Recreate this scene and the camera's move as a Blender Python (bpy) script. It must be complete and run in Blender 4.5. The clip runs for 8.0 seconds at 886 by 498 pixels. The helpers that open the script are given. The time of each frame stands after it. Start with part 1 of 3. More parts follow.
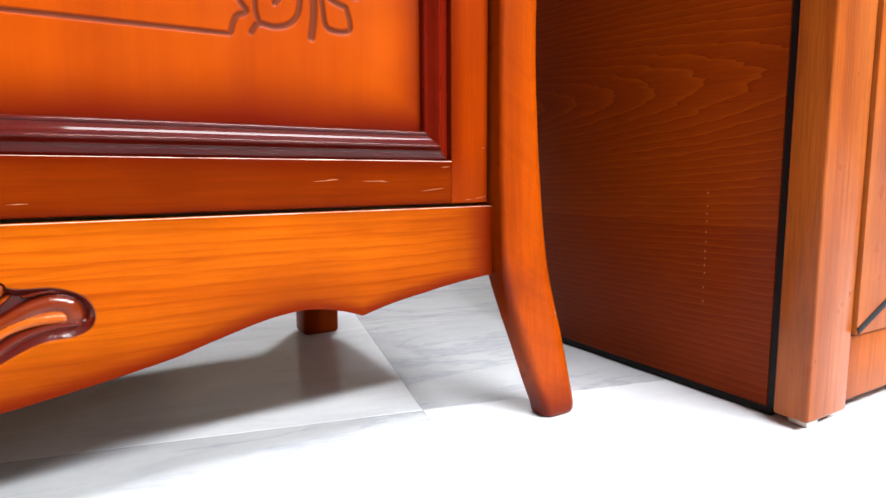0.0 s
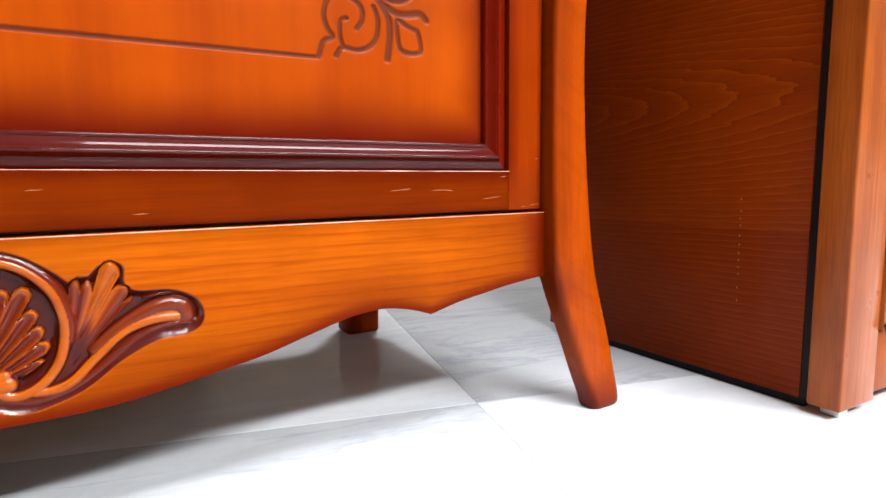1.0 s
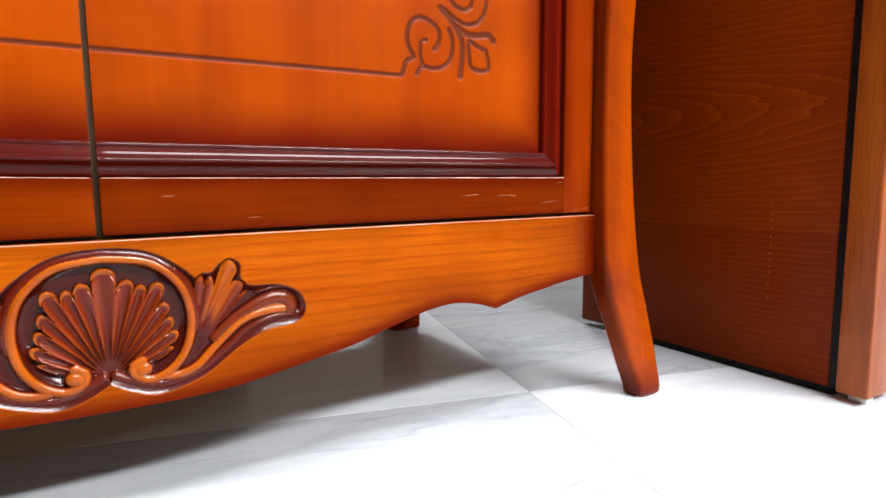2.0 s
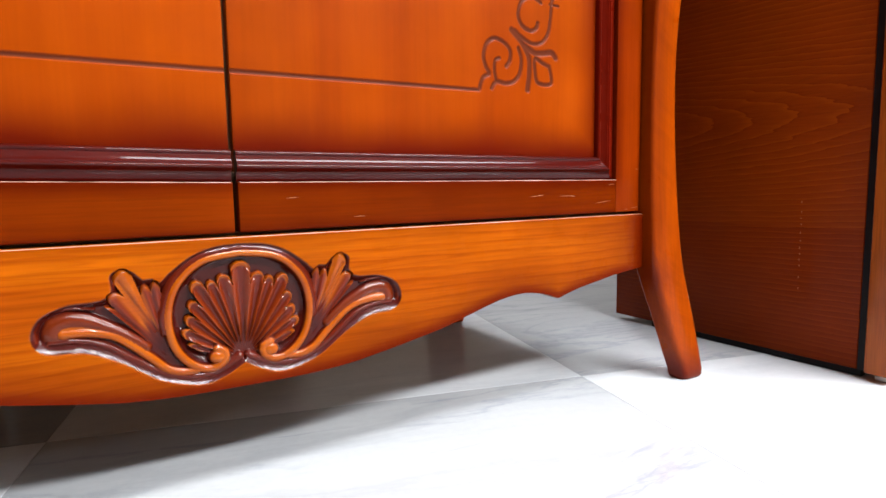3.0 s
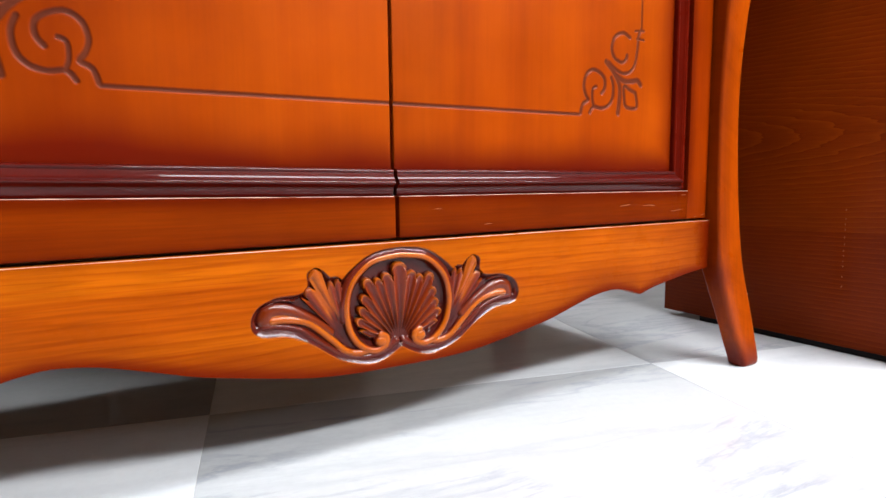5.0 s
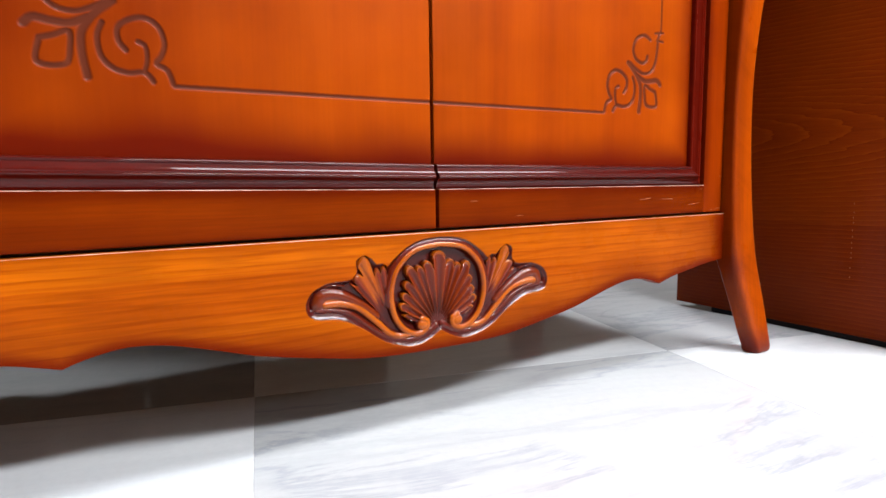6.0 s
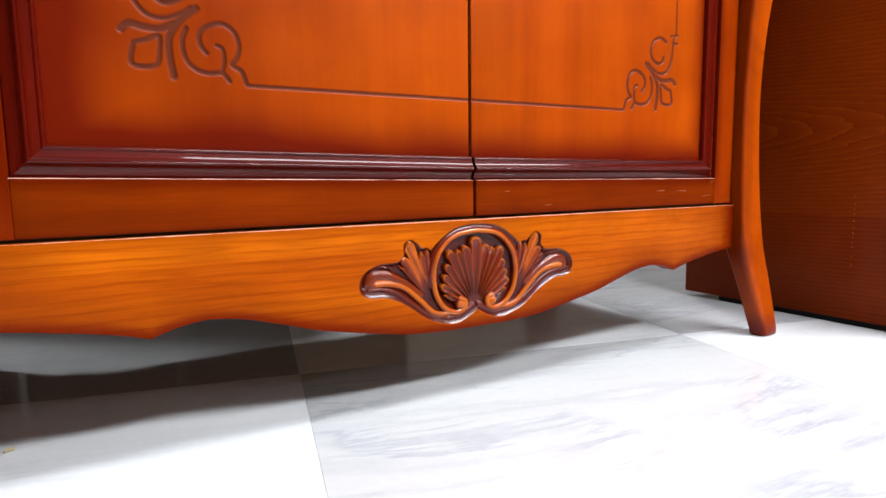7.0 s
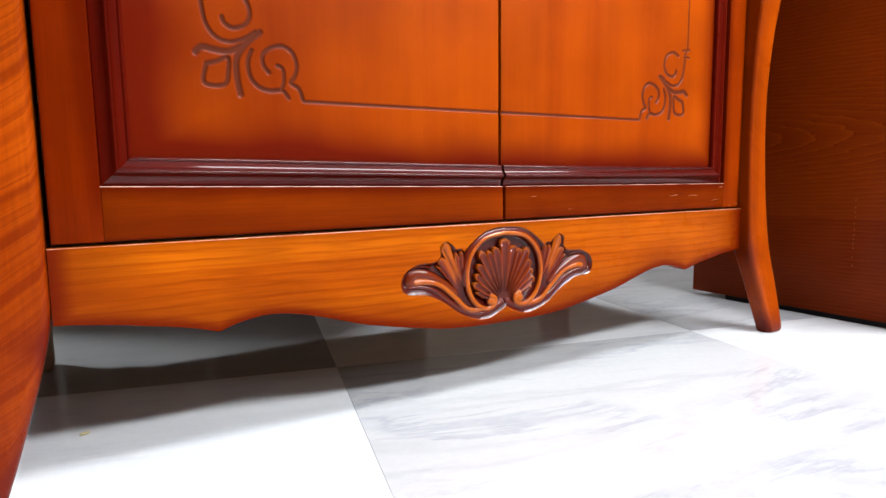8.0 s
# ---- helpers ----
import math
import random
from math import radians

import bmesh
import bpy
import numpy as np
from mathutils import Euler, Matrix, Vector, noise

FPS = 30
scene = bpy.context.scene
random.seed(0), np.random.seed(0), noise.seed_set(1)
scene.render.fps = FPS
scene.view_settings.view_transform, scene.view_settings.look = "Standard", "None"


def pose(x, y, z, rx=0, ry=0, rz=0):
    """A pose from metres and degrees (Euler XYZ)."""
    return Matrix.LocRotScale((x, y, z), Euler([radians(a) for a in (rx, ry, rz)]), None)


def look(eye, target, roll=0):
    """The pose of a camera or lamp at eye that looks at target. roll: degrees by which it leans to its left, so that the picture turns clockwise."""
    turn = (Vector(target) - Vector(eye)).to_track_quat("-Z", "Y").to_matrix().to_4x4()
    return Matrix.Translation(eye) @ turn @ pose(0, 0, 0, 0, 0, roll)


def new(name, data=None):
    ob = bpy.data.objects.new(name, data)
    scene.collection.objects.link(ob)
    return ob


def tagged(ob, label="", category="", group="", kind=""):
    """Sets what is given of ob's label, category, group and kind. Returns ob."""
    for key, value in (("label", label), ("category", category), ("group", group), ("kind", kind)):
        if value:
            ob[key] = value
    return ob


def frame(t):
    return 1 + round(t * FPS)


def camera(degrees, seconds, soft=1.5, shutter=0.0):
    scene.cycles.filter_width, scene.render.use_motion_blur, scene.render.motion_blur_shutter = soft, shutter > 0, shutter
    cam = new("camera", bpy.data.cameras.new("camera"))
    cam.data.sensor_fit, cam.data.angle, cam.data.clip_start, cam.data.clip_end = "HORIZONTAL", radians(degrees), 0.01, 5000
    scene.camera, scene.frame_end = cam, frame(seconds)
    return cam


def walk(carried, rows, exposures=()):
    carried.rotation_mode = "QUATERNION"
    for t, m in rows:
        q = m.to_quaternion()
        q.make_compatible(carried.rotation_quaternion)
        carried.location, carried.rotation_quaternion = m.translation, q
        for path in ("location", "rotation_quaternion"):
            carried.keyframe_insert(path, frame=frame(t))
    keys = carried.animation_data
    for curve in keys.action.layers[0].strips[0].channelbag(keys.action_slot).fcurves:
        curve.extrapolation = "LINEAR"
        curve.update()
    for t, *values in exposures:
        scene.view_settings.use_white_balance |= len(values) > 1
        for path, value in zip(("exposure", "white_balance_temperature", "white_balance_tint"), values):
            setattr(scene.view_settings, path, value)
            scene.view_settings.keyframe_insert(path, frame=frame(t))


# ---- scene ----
cam = camera(72.7, 8.0, soft=1.5)
PATH = [
    (0, (0.148, -0.477, 0.243), (1.158, 1.23, -0.008), -0.3),
    (0.5, (0.115, -0.484, 0.245), (1.118, 1.23, 0.005), -0.5),
    (1, (0.076, -0.485, 0.25), (1.087, 1.223, 0.007), -0.5),
    (2.5, (-0.055, -0.507, 0.256), (0.959, 1.202, 0.025), -0.5),
    (3, (-0.108, -0.517, 0.254), (0.905, 1.194, 0.033), -0.9),
    (3.5, (-0.162, -0.524, 0.26), (0.85, 1.186, 0.025), -0.7),
    (4, (-0.203, -0.528, 0.267), (0.809, 1.181, 0.031), -0.6),
    (4.5, (-0.235, -0.533, 0.276), (0.775, 1.177, 0.041), -0.5),
    (5, (-0.266, -0.539, 0.274), (0.743, 1.171, 0.04), -0.6),
    (6.5, (-0.352, -0.568, 0.265), (0.655, 1.143, 0.027), -0.7),
    (7, (-0.389, -0.584, 0.261), (0.621, 1.125, 0.022), -0.7),
    (7.5, (-0.423, -0.601, 0.263), (0.585, 1.11, 0.025), -0.7),
    (8, (-0.452, -0.612, 0.268), (0.559, 1.098, 0.033), -0.7),
]
walk(cam, [(t, look(eye, target, roll)) for t, eye, target, roll in PATH], exposures=[(0, 0.42), (0.6, 0.32), (1.2, 0.22), (2.5, 0.02), (8, 0.03)])

# ---- world and light ----
world = bpy.data.worlds.new("world")
scene.world = world
world.use_nodes = True
world.node_tree.nodes["Background"].inputs[0].default_value = (1.0, 0.97, 0.93, 1)
world.node_tree.nodes["Background"].inputs[1].default_value = 0.008
scene.view_settings.exposure = 0.0

ROOM = (-4.8, 5.4, -6.2, 4.4)      # x0, x1, y0, y1
CEILING = 2.9
# place x, y, watts of the round ceiling lamps
LAMPS = [(-1.86, 1.8, 95), (1.6, 1.9, 80)]
# middle x, y, length, width and watts of the long ceiling panels
STRIPS = [(1.6, -2.75, 3.4, 0.45, 410), (1.4, -0.85, 2.6, 0.7, 140), (2.7, -5.3, 2.2, 0.6, 60)]
WARM = (0.96, 0.98, 1.0)

# ---- material helpers ----


def shader(name):
    m = bpy.data.materials.new(name)
    m.use_nodes = True
    nt = m.node_tree
    return m, nt, nt.nodes["Principled BSDF"]


def add(nt, kind, operation="", attribute_name=""):
    n = nt.nodes.new(kind)
    if operation:
        n.operation = operation
    if attribute_name:
        n.attribute_name = attribute_name
    return n


def coords(nt, scale, shift=(0, 0, 0), turn=(0, 0, 0), per_object=False):
    tc = nt.nodes.new("ShaderNodeTexCoord")
    mp = nt.nodes.new("ShaderNodeMapping")
    mp.inputs["Location"].default_value = shift
    mp.inputs["Rotation"].default_value = [radians(a) for a in turn]
    mp.inputs["Scale"].default_value = scale
    out = tc.outputs["Object"]
    if per_object:
        info = nt.nodes.new("ShaderNodeObjectInfo")
        far = add(nt, "ShaderNodeVectorMath", operation="SCALE")
        far.inputs[0].default_value = (7.3, 4.1, 5.7)
        nt.links.new(info.outputs["Random"], far.inputs["Scale"])
        plus = add(nt, "ShaderNodeVectorMath", operation="ADD")
        nt.links.new(out, plus.inputs[0])
        nt.links.new(far.outputs[0], plus.inputs[1])
        out = plus.outputs[0]
    nt.links.new(out, mp.inputs["Vector"])
    return mp.outputs["Vector"]


def ramp(nt, source, stops):
    r = nt.nodes.new("ShaderNodeValToRGB")
    e = r.color_ramp.elements
    while len(e) < len(stops):
        e.new(0.5)
    for k, (place, colour) in enumerate(stops):
        e[k].position, e[k].color = place, (*colour, 1) if len(colour) == 3 else colour
    nt.links.new(source, r.inputs["Fac"])
    return r.outputs["Color"]


def mixed(nt, factor, a, b, blend="MIX"):
    n = nt.nodes.new("ShaderNodeMix")
    n.data_type, n.blend_type = "RGBA", blend
    for value, slot in ((factor, n.inputs[0]), (a, n.inputs[6]), (b, n.inputs[7])):
        if isinstance(value, (int, float)):
            slot.default_value = value
        elif isinstance(value, tuple):
            slot.default_value = (*value, 1)
        else:
            nt.links.new(value, slot)
    return n.outputs[2]


def noise_tex(nt, vector, scale, detail=5.0, rough=0.55, distort=0.0):
    n = nt.nodes.new("ShaderNodeTexNoise")
    n.inputs["Scale"].default_value = scale
    n.inputs["Detail"].default_value = detail
    n.inputs["Roughness"].default_value = rough
    n.inputs["Distortion"].default_value = distort
    nt.links.new(vector, n.inputs["Vector"])
    return n.outputs["Fac"]


def bumped(nt, bsdf, height, strength, distance=0.001):
    b = nt.nodes.new("ShaderNodeBump")
    b.inputs["Strength"].default_value = strength
    b.inputs["Distance"].default_value = distance
    nt.links.new(height, b.inputs["Height"])
    nt.links.new(b.outputs["Normal"], bsdf.inputs["Normal"])


def lacquered(name, light, mid, dark, along, stain=(0.12, 0.012, 0.006), glaze=(0.06, 0.012, 0.008), contrast=1.0, rough=0.3, coat=0.6, lines=60.0, spec=0.5, streaks=0.0, film=0.14, figure=0.0, relief=0.12, marks=0.0):
    """Stained and lacquered wood; the grain runs along the axis 'along'. The attributes stain and glaze carry the
    sprayed darker rims and the rubbed-in dark pigment of carved lines; stain also carries shade painted on the side < 0
    leg and panel.
    """
    m, nt, bsdf = shader(name)
    stretch = [1.0, 1.0, 1.0]
    stretch["xyz".index(along)] = 0.04
    v = coords(nt, stretch, per_object=True)
    fine = noise_tex(nt, v, lines * 9, 3, 0.6, 0.2)
    wide = noise_tex(nt, v, lines * 0.55, 3, 0.5, 0.5)
    soft = noise_tex(nt, coords(nt, (1, 1, 1), per_object=True), 9, 3)
    col = ramp(nt, wide, [(0.32, dark), (0.5, mid), (0.72, light)])
    grain = ramp(nt, fine, [(0.3, (1 - 0.35 * contrast,) * 3), (0.62, (1, 1, 1))])
    col = mixed(nt, 0.8, col, grain, "MULTIPLY")
    blot = ramp(nt, soft, [(0.3, (0.76, 0.70, 0.68)), (0.7, (1.10, 1.09, 1.06))])
    col = mixed(nt, 0.7, col, blot, "MULTIPLY")
    if streaks:
        thin = [1.0, 1.0, 1.0]
        thin["xyz".index(along)] = 0.03
        band = noise_tex(nt, coords(nt, thin, per_object=True), 74, 2, 0.4, 0.35)
        line = ramp(nt, band, [(0.470, (1, 1, 1)), (0.493, (0.78, 0.64, 0.50)), (0.501, (0.82, 0.70, 0.56)), (0.520, (1.04, 1.05, 1.05)), (0.60, (1, 1, 1)), (0.618, (0.82, 0.72, 0.6)), (0.64, (1.03, 1.04, 1.04))])
        col = mixed(nt, 0.55 * streaks, col, line, "MULTIPLY")
        bend = [1.0, 1.0, 1.0]
        bend["xyz".index(along)] = 0.8
        rings = nt.nodes.new("ShaderNodeTexWave")
        rings.wave_type, rings.bands_direction, rings.wave_profile = "BANDS", "Z" if along != "z" else "X", "SAW"
        for socket, value in (("Scale", 30.0), ("Distortion", 4.0), ("Detail", 2.5), ("Detail Scale", 0.32), ("Detail Roughness", 0.5)):
            rings.inputs[socket].default_value = value
        nt.links.new(coords(nt, bend, per_object=True), rings.inputs["Vector"])
        year = ramp(nt, rings.outputs["Fac"], [(0.0, (1.04, 1.05, 1.05)), (0.60, (1, 1, 1)), (0.88, (0.76, 0.63, 0.48)), (0.97, (0.86, 0.78, 0.68)), (1.0, (1.0, 1.0, 1.0))])
        fade = ramp(nt, soft, [(0.35, (0.25,) * 3), (0.65, (0.9,) * 3)])
        col = mixed(nt, streaks, col, mixed(nt, fade, (1, 1, 1), year), "MULTIPLY")
    if figure:
        arch = add(nt, "ShaderNodeAttribute", attribute_name="arch")
        rings = nt.nodes.new("ShaderNodeTexNoise")
        rings.noise_dimensions = "1D"
        rings.inputs["Scale"].default_value, rings.inputs["Detail"].default_value = 62, 1.5
        nt.links.new(arch.outputs["Fac"], rings.inputs["W"])
        col = mixed(nt, figure, col, ramp(nt, rings.outputs["Fac"], [(0.34, (0.62, 0.48, 0.36)), (0.46, (0.90, 0.84, 0.78)), (0.52, (1.14, 1.18, 1.18)), (0.545, (0.74, 0.62, 0.52)), (0.68, (1.06, 1.06, 1.06))]), "MULTIPLY")
    a = add(nt, "ShaderNodeAttribute", attribute_name="stain")
    col = mixed(nt, a.outputs["Fac"], col, stain)
    g = add(nt, "ShaderNodeAttribute", attribute_name="glaze")
    col = mixed(nt, g.outputs["Fac"], col, glaze)
    nt.links.new(col, bsdf.inputs["Base Color"])
    wear = noise_tex(nt, coords(nt, (1, 1, 1), per_object=True), 35, 4)
    r = ramp(nt, wear, [(0.3, (rough * 0.8,) * 3), (0.75, (rough * 1.3,) * 3)])
    nt.links.new(r, bsdf.inputs["Roughness"])
    bsdf.inputs["Specular IOR Level"].default_value = spec
    bsdf.inputs["Coat Weight"].default_value = coat
    bsdf.inputs["Coat Roughness"].default_value = film
    if marks:
        cuts = noise_tex(nt, coords(nt, (1, 1, 1), per_object=True), 260, 3, 0.6, 0.6)
        bumped(nt, bsdf, cuts, marks, 0.0012)
        nt.links.new(bsdf.inputs["Normal"].links[0].from_socket, bsdf.inputs["Coat Normal"])
    else:
        bumped(nt, bsdf, fine, relief, 0.0006)
    return m


def plain(name, colour, rough, metal=0.0, spread=0.12, scale=40, coat=0.0, bump=0.1):
    m, nt, bsdf = shader(name)
    n = noise_tex(nt, coords(nt, (1, 1, 1)), scale, 5)
    lo, hi = tuple(c * (1 - spread) for c in colour), tuple(min(1, c * (1 + spread)) for c in colour)
    nt.links.new(ramp(nt, n, [(0.3, lo), (0.7, hi)]), bsdf.inputs["Base Color"])
    bsdf.inputs["Roughness"].default_value = rough
    bsdf.inputs["Metallic"].default_value = metal
    bsdf.inputs["Coat Weight"].default_value = coat
    bumped(nt, bsdf, n, bump, 0.0005)
    return m


def stone_tile(name, tone, veins):
    """Polished pale grey porcelain with drifting grey veins."""
    m, nt, bsdf = shader(name)
    v = coords(nt, (1, 1, 1), turn=(0, 0, 28), per_object=True)
    stretch = coords(nt, (0.55, 1.5, 1), turn=(0, 0, -20), per_object=True)
    cloud = noise_tex(nt, stretch, 2.6, 6, 0.62, 0.8)
    col = ramp(nt, cloud, [(0.3, tuple(tone * c for c in (0.53, 0.55, 0.58))), (0.5, tuple(tone * c for c in (0.61, 0.63, 0.655))), (0.7, tuple(tone * c for c in (0.67, 0.69, 0.71)))])
    vein = noise_tex(nt, stretch, 2.1, 8, 0.58, 1.3)
    thin = ramp(nt, vein, [(0.45, (1, 1, 1)), (0.497, (0.80, 0.81, 0.83)), (0.503, (0.83, 0.84, 0.86)), (0.55, (1, 1, 1))])
    col = mixed(nt, 0.5 * veins, col, thin, "MULTIPLY")
    wisp = noise_tex(nt, coords(nt, (0.42, 1.9, 1), turn=(0, 0, -24), per_object=True), 2.4, 9, 0.62, 2.2)
    mask = ramp(nt, noise_tex(nt, v, 5.5, 4, 0.6), [(0.42, (0, 0, 0)), (0.56, (1, 1, 1))])
    sharp = ramp(nt, wisp, [(0.470, (1, 1, 1)), (0.497, (0.79, 0.81, 0.85)), (0.512, (0.90, 0.91, 0.93)), (0.54, (1, 1, 1))])
    col = mixed(nt, veins, col, mixed(nt, mask, (1, 1, 1), sharp), "MULTIPLY")
    speck = noise_tex(nt, v, 120, 3)
    col = mixed(nt, 0.25, col, ramp(nt, speck, [(0.3, (0.86, 0.86, 0.87)), (0.6, (1, 1, 1))]), "MULTIPLY")
    info = nt.nodes.new("ShaderNodeObjectInfo")
    col = mixed(nt, 1.0, col, ramp(nt, info.outputs["Random"], [(0.0, (0.90, 0.90, 0.91)), (1.0, (1.06, 1.06, 1.06))]), "MULTIPLY")
    nt.links.new(col, bsdf.inputs["Base Color"])
    smear = noise_tex(nt, v, 7, 5, 0.6)
    nt.links.new(ramp(nt, smear, [(0.35, (0.07,) * 3), (0.7, (0.14,) * 3)]), bsdf.inputs["Roughness"])
    bsdf.inputs["IOR"].default_value = 1.5
    return m


ORANGE = lacquered("honey_lacquered_wood", (0.45, 0.099, 0.0010), (0.40, 0.079, 0.0008), (0.34, 0.059, 0.0006), "x", stain=(0.10, 0.0055, 0.0004), glaze=(0.028, 0.0018, 0.0022), contrast=0.75, lines=40, spec=0.02, coat=0.05, streaks=1.0, film=0.1)
PANEL = lacquered("honey_lacquered_veneer", (0.36, 0.0545, 0.0002), (0.31, 0.0430, 0.0002), (0.255, 0.0318, 0.0002), "z", stain=(0.090, 0.0034, 0.0002), glaze=(0.062, 0.017, 0.010), contrast=0.22, rough=0.36, lines=26, spec=0.02, coat=0.07, film=0.30)
RAIL = lacquered("cherry_lacquered_rail", (0.178, 0.0225, 0.0003), (0.148, 0.017, 0.0002), (0.113, 0.0113, 0.0002), "x", stain=(0.07, 0.0034, 0.0002), contrast=0.6, rough=0.34, lines=45, spec=0.015, coat=0.03, streaks=0.3, film=0.1)
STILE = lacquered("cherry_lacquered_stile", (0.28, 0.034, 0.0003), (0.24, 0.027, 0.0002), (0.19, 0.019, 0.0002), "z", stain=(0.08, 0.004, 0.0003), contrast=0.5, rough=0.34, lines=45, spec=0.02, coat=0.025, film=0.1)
# darker copy of STILE; dimmer light at the side < 0 end is painted in
STILE_SHADED = lacquered("cherry_lacquered_stile_shaded", (0.205, 0.021, 0.0003), (0.17, 0.0155, 0.0002), (0.125, 0.0105, 0.0002), "z", stain=(0.075, 0.0036, 0.0002), contrast=0.5, rough=0.34, lines=45, spec=0.01, coat=0.02, film=0.1)
LEG, LEG_FIGURED = (lacquered(name, (0.385, 0.060, 0.0005), (0.325, 0.046, 0.0004), (0.26, 0.034, 0.0003), "z", stain=(0.10, 0.006, 0.0006), contrast=0.6, rough=0.32, lines=35, spec=0.04, coat=0.2, streaks=0.15, figure=depth) for name, depth in (("honey_lacquered_leg", 0.18), ("honey_lacquered_leg_ringed", 0.9)))
MAHOGANY = lacquered("dark_mahogany_lacquer", (0.080, 0.0040, 0.0016), (0.062, 0.0029, 0.0012), (0.045, 0.0020, 0.0008), "x", contrast=0.2, rough=0.3, coat=0.46, spec=0.02, film=0.065, relief=0.0)
MAHOGANY_SIDE = lacquered("dark_mahogany_lacquer_upright", (0.115, 0.0055, 0.0014), (0.090, 0.0040, 0.0010), (0.064, 0.0028, 0.0008), "z", contrast=0.2, rough=0.3, coat=0.14, spec=0.02, film=0.10, relief=0.0)
CARVED = lacquered("glazed_carving", (0.44, 0.097, 0.0012), (0.38, 0.076, 0.0009), (0.32, 0.054, 0.0007), "x", stain=(0.155, 0.0150, 0.0022), glaze=(0.040, 0.0024, 0.0016), contrast=0.4, rough=0.3, coat=0.62, spec=0.02, film=0.13, relief=0.0, marks=0.22)
WALNUT_FRONT = lacquered("reddish_brown_wood", (0.40, 0.100, 0.012), (0.31, 0.070, 0.008), (0.21, 0.040, 0.005), "z", contrast=1.0, rough=0.34, lines=60, spec=0.08, coat=0.28, streaks=0.5, film=0.18)
DARK_INSIDE = plain("unfinished_board", (0.24, 0.13, 0.065), 0.7)
DARK_BOARD = plain("dark_brown_board", (0.135, 0.085, 0.048), 0.5, spread=0.25, scale=12)
BLACK = plain("black_lacquer_strip", (0.008, 0.008, 0.009), 0.4)
BLACK.node_tree.nodes["Principled BSDF"].inputs["Specular IOR Level"].default_value = 0.12
PLASTIC = plain("white_plastic_glide", (0.62, 0.60, 0.56), 0.45)
WALL = plain("brown_wall_paint", (0.15, 0.12, 0.095), 0.85, spread=0.04, scale=6)
CEIL = plain("white_ceiling_paint", (0.6, 0.6, 0.58), 0.9, spread=0.03, scale=4)
GROUT = plain("grey_grout", (0.62, 0.62, 0.61), 0.9, spread=0.2, scale=90)
STEEL = plain("white_enamelled_steel", (0.75, 0.75, 0.74), 0.4, spread=0.03)
SCRATCH = plain("bare_scuffed_lacquer", (0.28, 0.074, 0.017), 0.6, spread=0.3, scale=400)
# pale colour of the highlight lines painted on lacquered edges
GLINT = plain("pale_edge_glint", (0.55, 0.27, 0.19), 0.25, spread=0.3, scale=60, coat=0.6)
STRAW = plain("dry_straw_fleck", (0.42, 0.35, 0.17), 0.8)
TILE = stone_tile("polished_porcelain", 1.05, 0.35)
TILE_VEINED = stone_tile("veined_porcelain", 0.74, 1.0)
TILE_GREY = stone_tile("grey_porcelain", 0.54, 0.35)


SEAM_Z = 0.186


def side_veneer():
    """Reddish brown veneer with arched cathedral grain lying along y."""
    m, nt, bsdf = shader("cathedral_grain_veneer")
    v = coords(nt, (1, 1.0, 9.0), shift=(0, -0.45, -3.02))
    w = nt.nodes.new("ShaderNodeTexWave")
    w.wave_type, w.rings_direction, w.wave_profile = "RINGS", "X", "SAW"
    w.inputs["Scale"].default_value = 5.0
    w.inputs["Distortion"].default_value = 2.8
    w.inputs["Detail"].default_value = 2.2
    w.inputs["Detail Scale"].default_value = 2.2
    w.inputs["Detail Roughness"].default_value = 0.6
    nt.links.new(v, w.inputs["Vector"])
    col = ramp(nt, w.outputs["Fac"], [(0.0, (0.168, 0.0185, 0.0006)), (0.12, (0.194, 0.0235, 0.0008)), (0.75, (0.212, 0.0280, 0.0010)), (1.0, (0.258, 0.0410, 0.0015))])
    fibre = noise_tex(nt, coords(nt, (1, 0.05, 1)), 420, 3, 0.6)
    col = mixed(nt, 0.4, col, ramp(nt, fibre, [(0.35, (0.66, 0.62, 0.58)), (0.6, (1, 1, 1))]), "MULTIPLY")
    cloud = noise_tex(nt, coords(nt, (1, 1, 1.5)), 5, 3)
    col = mixed(nt, 0.6, col, ramp(nt, cloud, [(0.3, (0.72, 0.68, 0.64)), (0.7, (1.05, 1.05, 1.05))]), "MULTIPLY")
    # the lower sheet of veneer is a little redder
    split = nt.nodes.new("ShaderNodeSeparateXYZ")
    nt.links.new(nt.nodes.new("ShaderNodeTexCoord").outputs["Object"], split.inputs[0])
    seam = add(nt, "ShaderNodeMath", operation="LESS_THAN")
    seam.inputs[1].default_value = SEAM_Z
    nt.links.new(split.outputs["Z"], seam.inputs[0])
    col = mixed(nt, seam.outputs[0], col, mixed(nt, 1.0, col, (0.84, 0.74, 0.72), "MULTIPLY"))
    nt.links.new(col, bsdf.inputs["Base Color"])
    bsdf.inputs["Roughness"].default_value = 0.42
    bsdf.inputs["Specular IOR Level"].default_value = 0.04
    bsdf.inputs["Coat Weight"].default_value = 0.05
    bsdf.inputs["Coat Roughness"].default_value = 0.14
    bumped(nt, bsdf, fibre, 0.12, 0.0005)
    return m


VENEER = side_veneer()

# ---- mesh helpers ----


def thing(name, label, category, at=(0, 0, 0), kind="", group=""):
    ob = new(name)
    ob.location = at
    ob.empty_display_size = 0.05
    return tagged(ob, label, category, group, kind)


def under(ob, parent):
    if parent:
        ob.parent = parent
        ob.matrix_parent_inverse = Matrix.Translation(parent.location).inverted() if parent.parent is None else Matrix.Identity(4)
    return ob


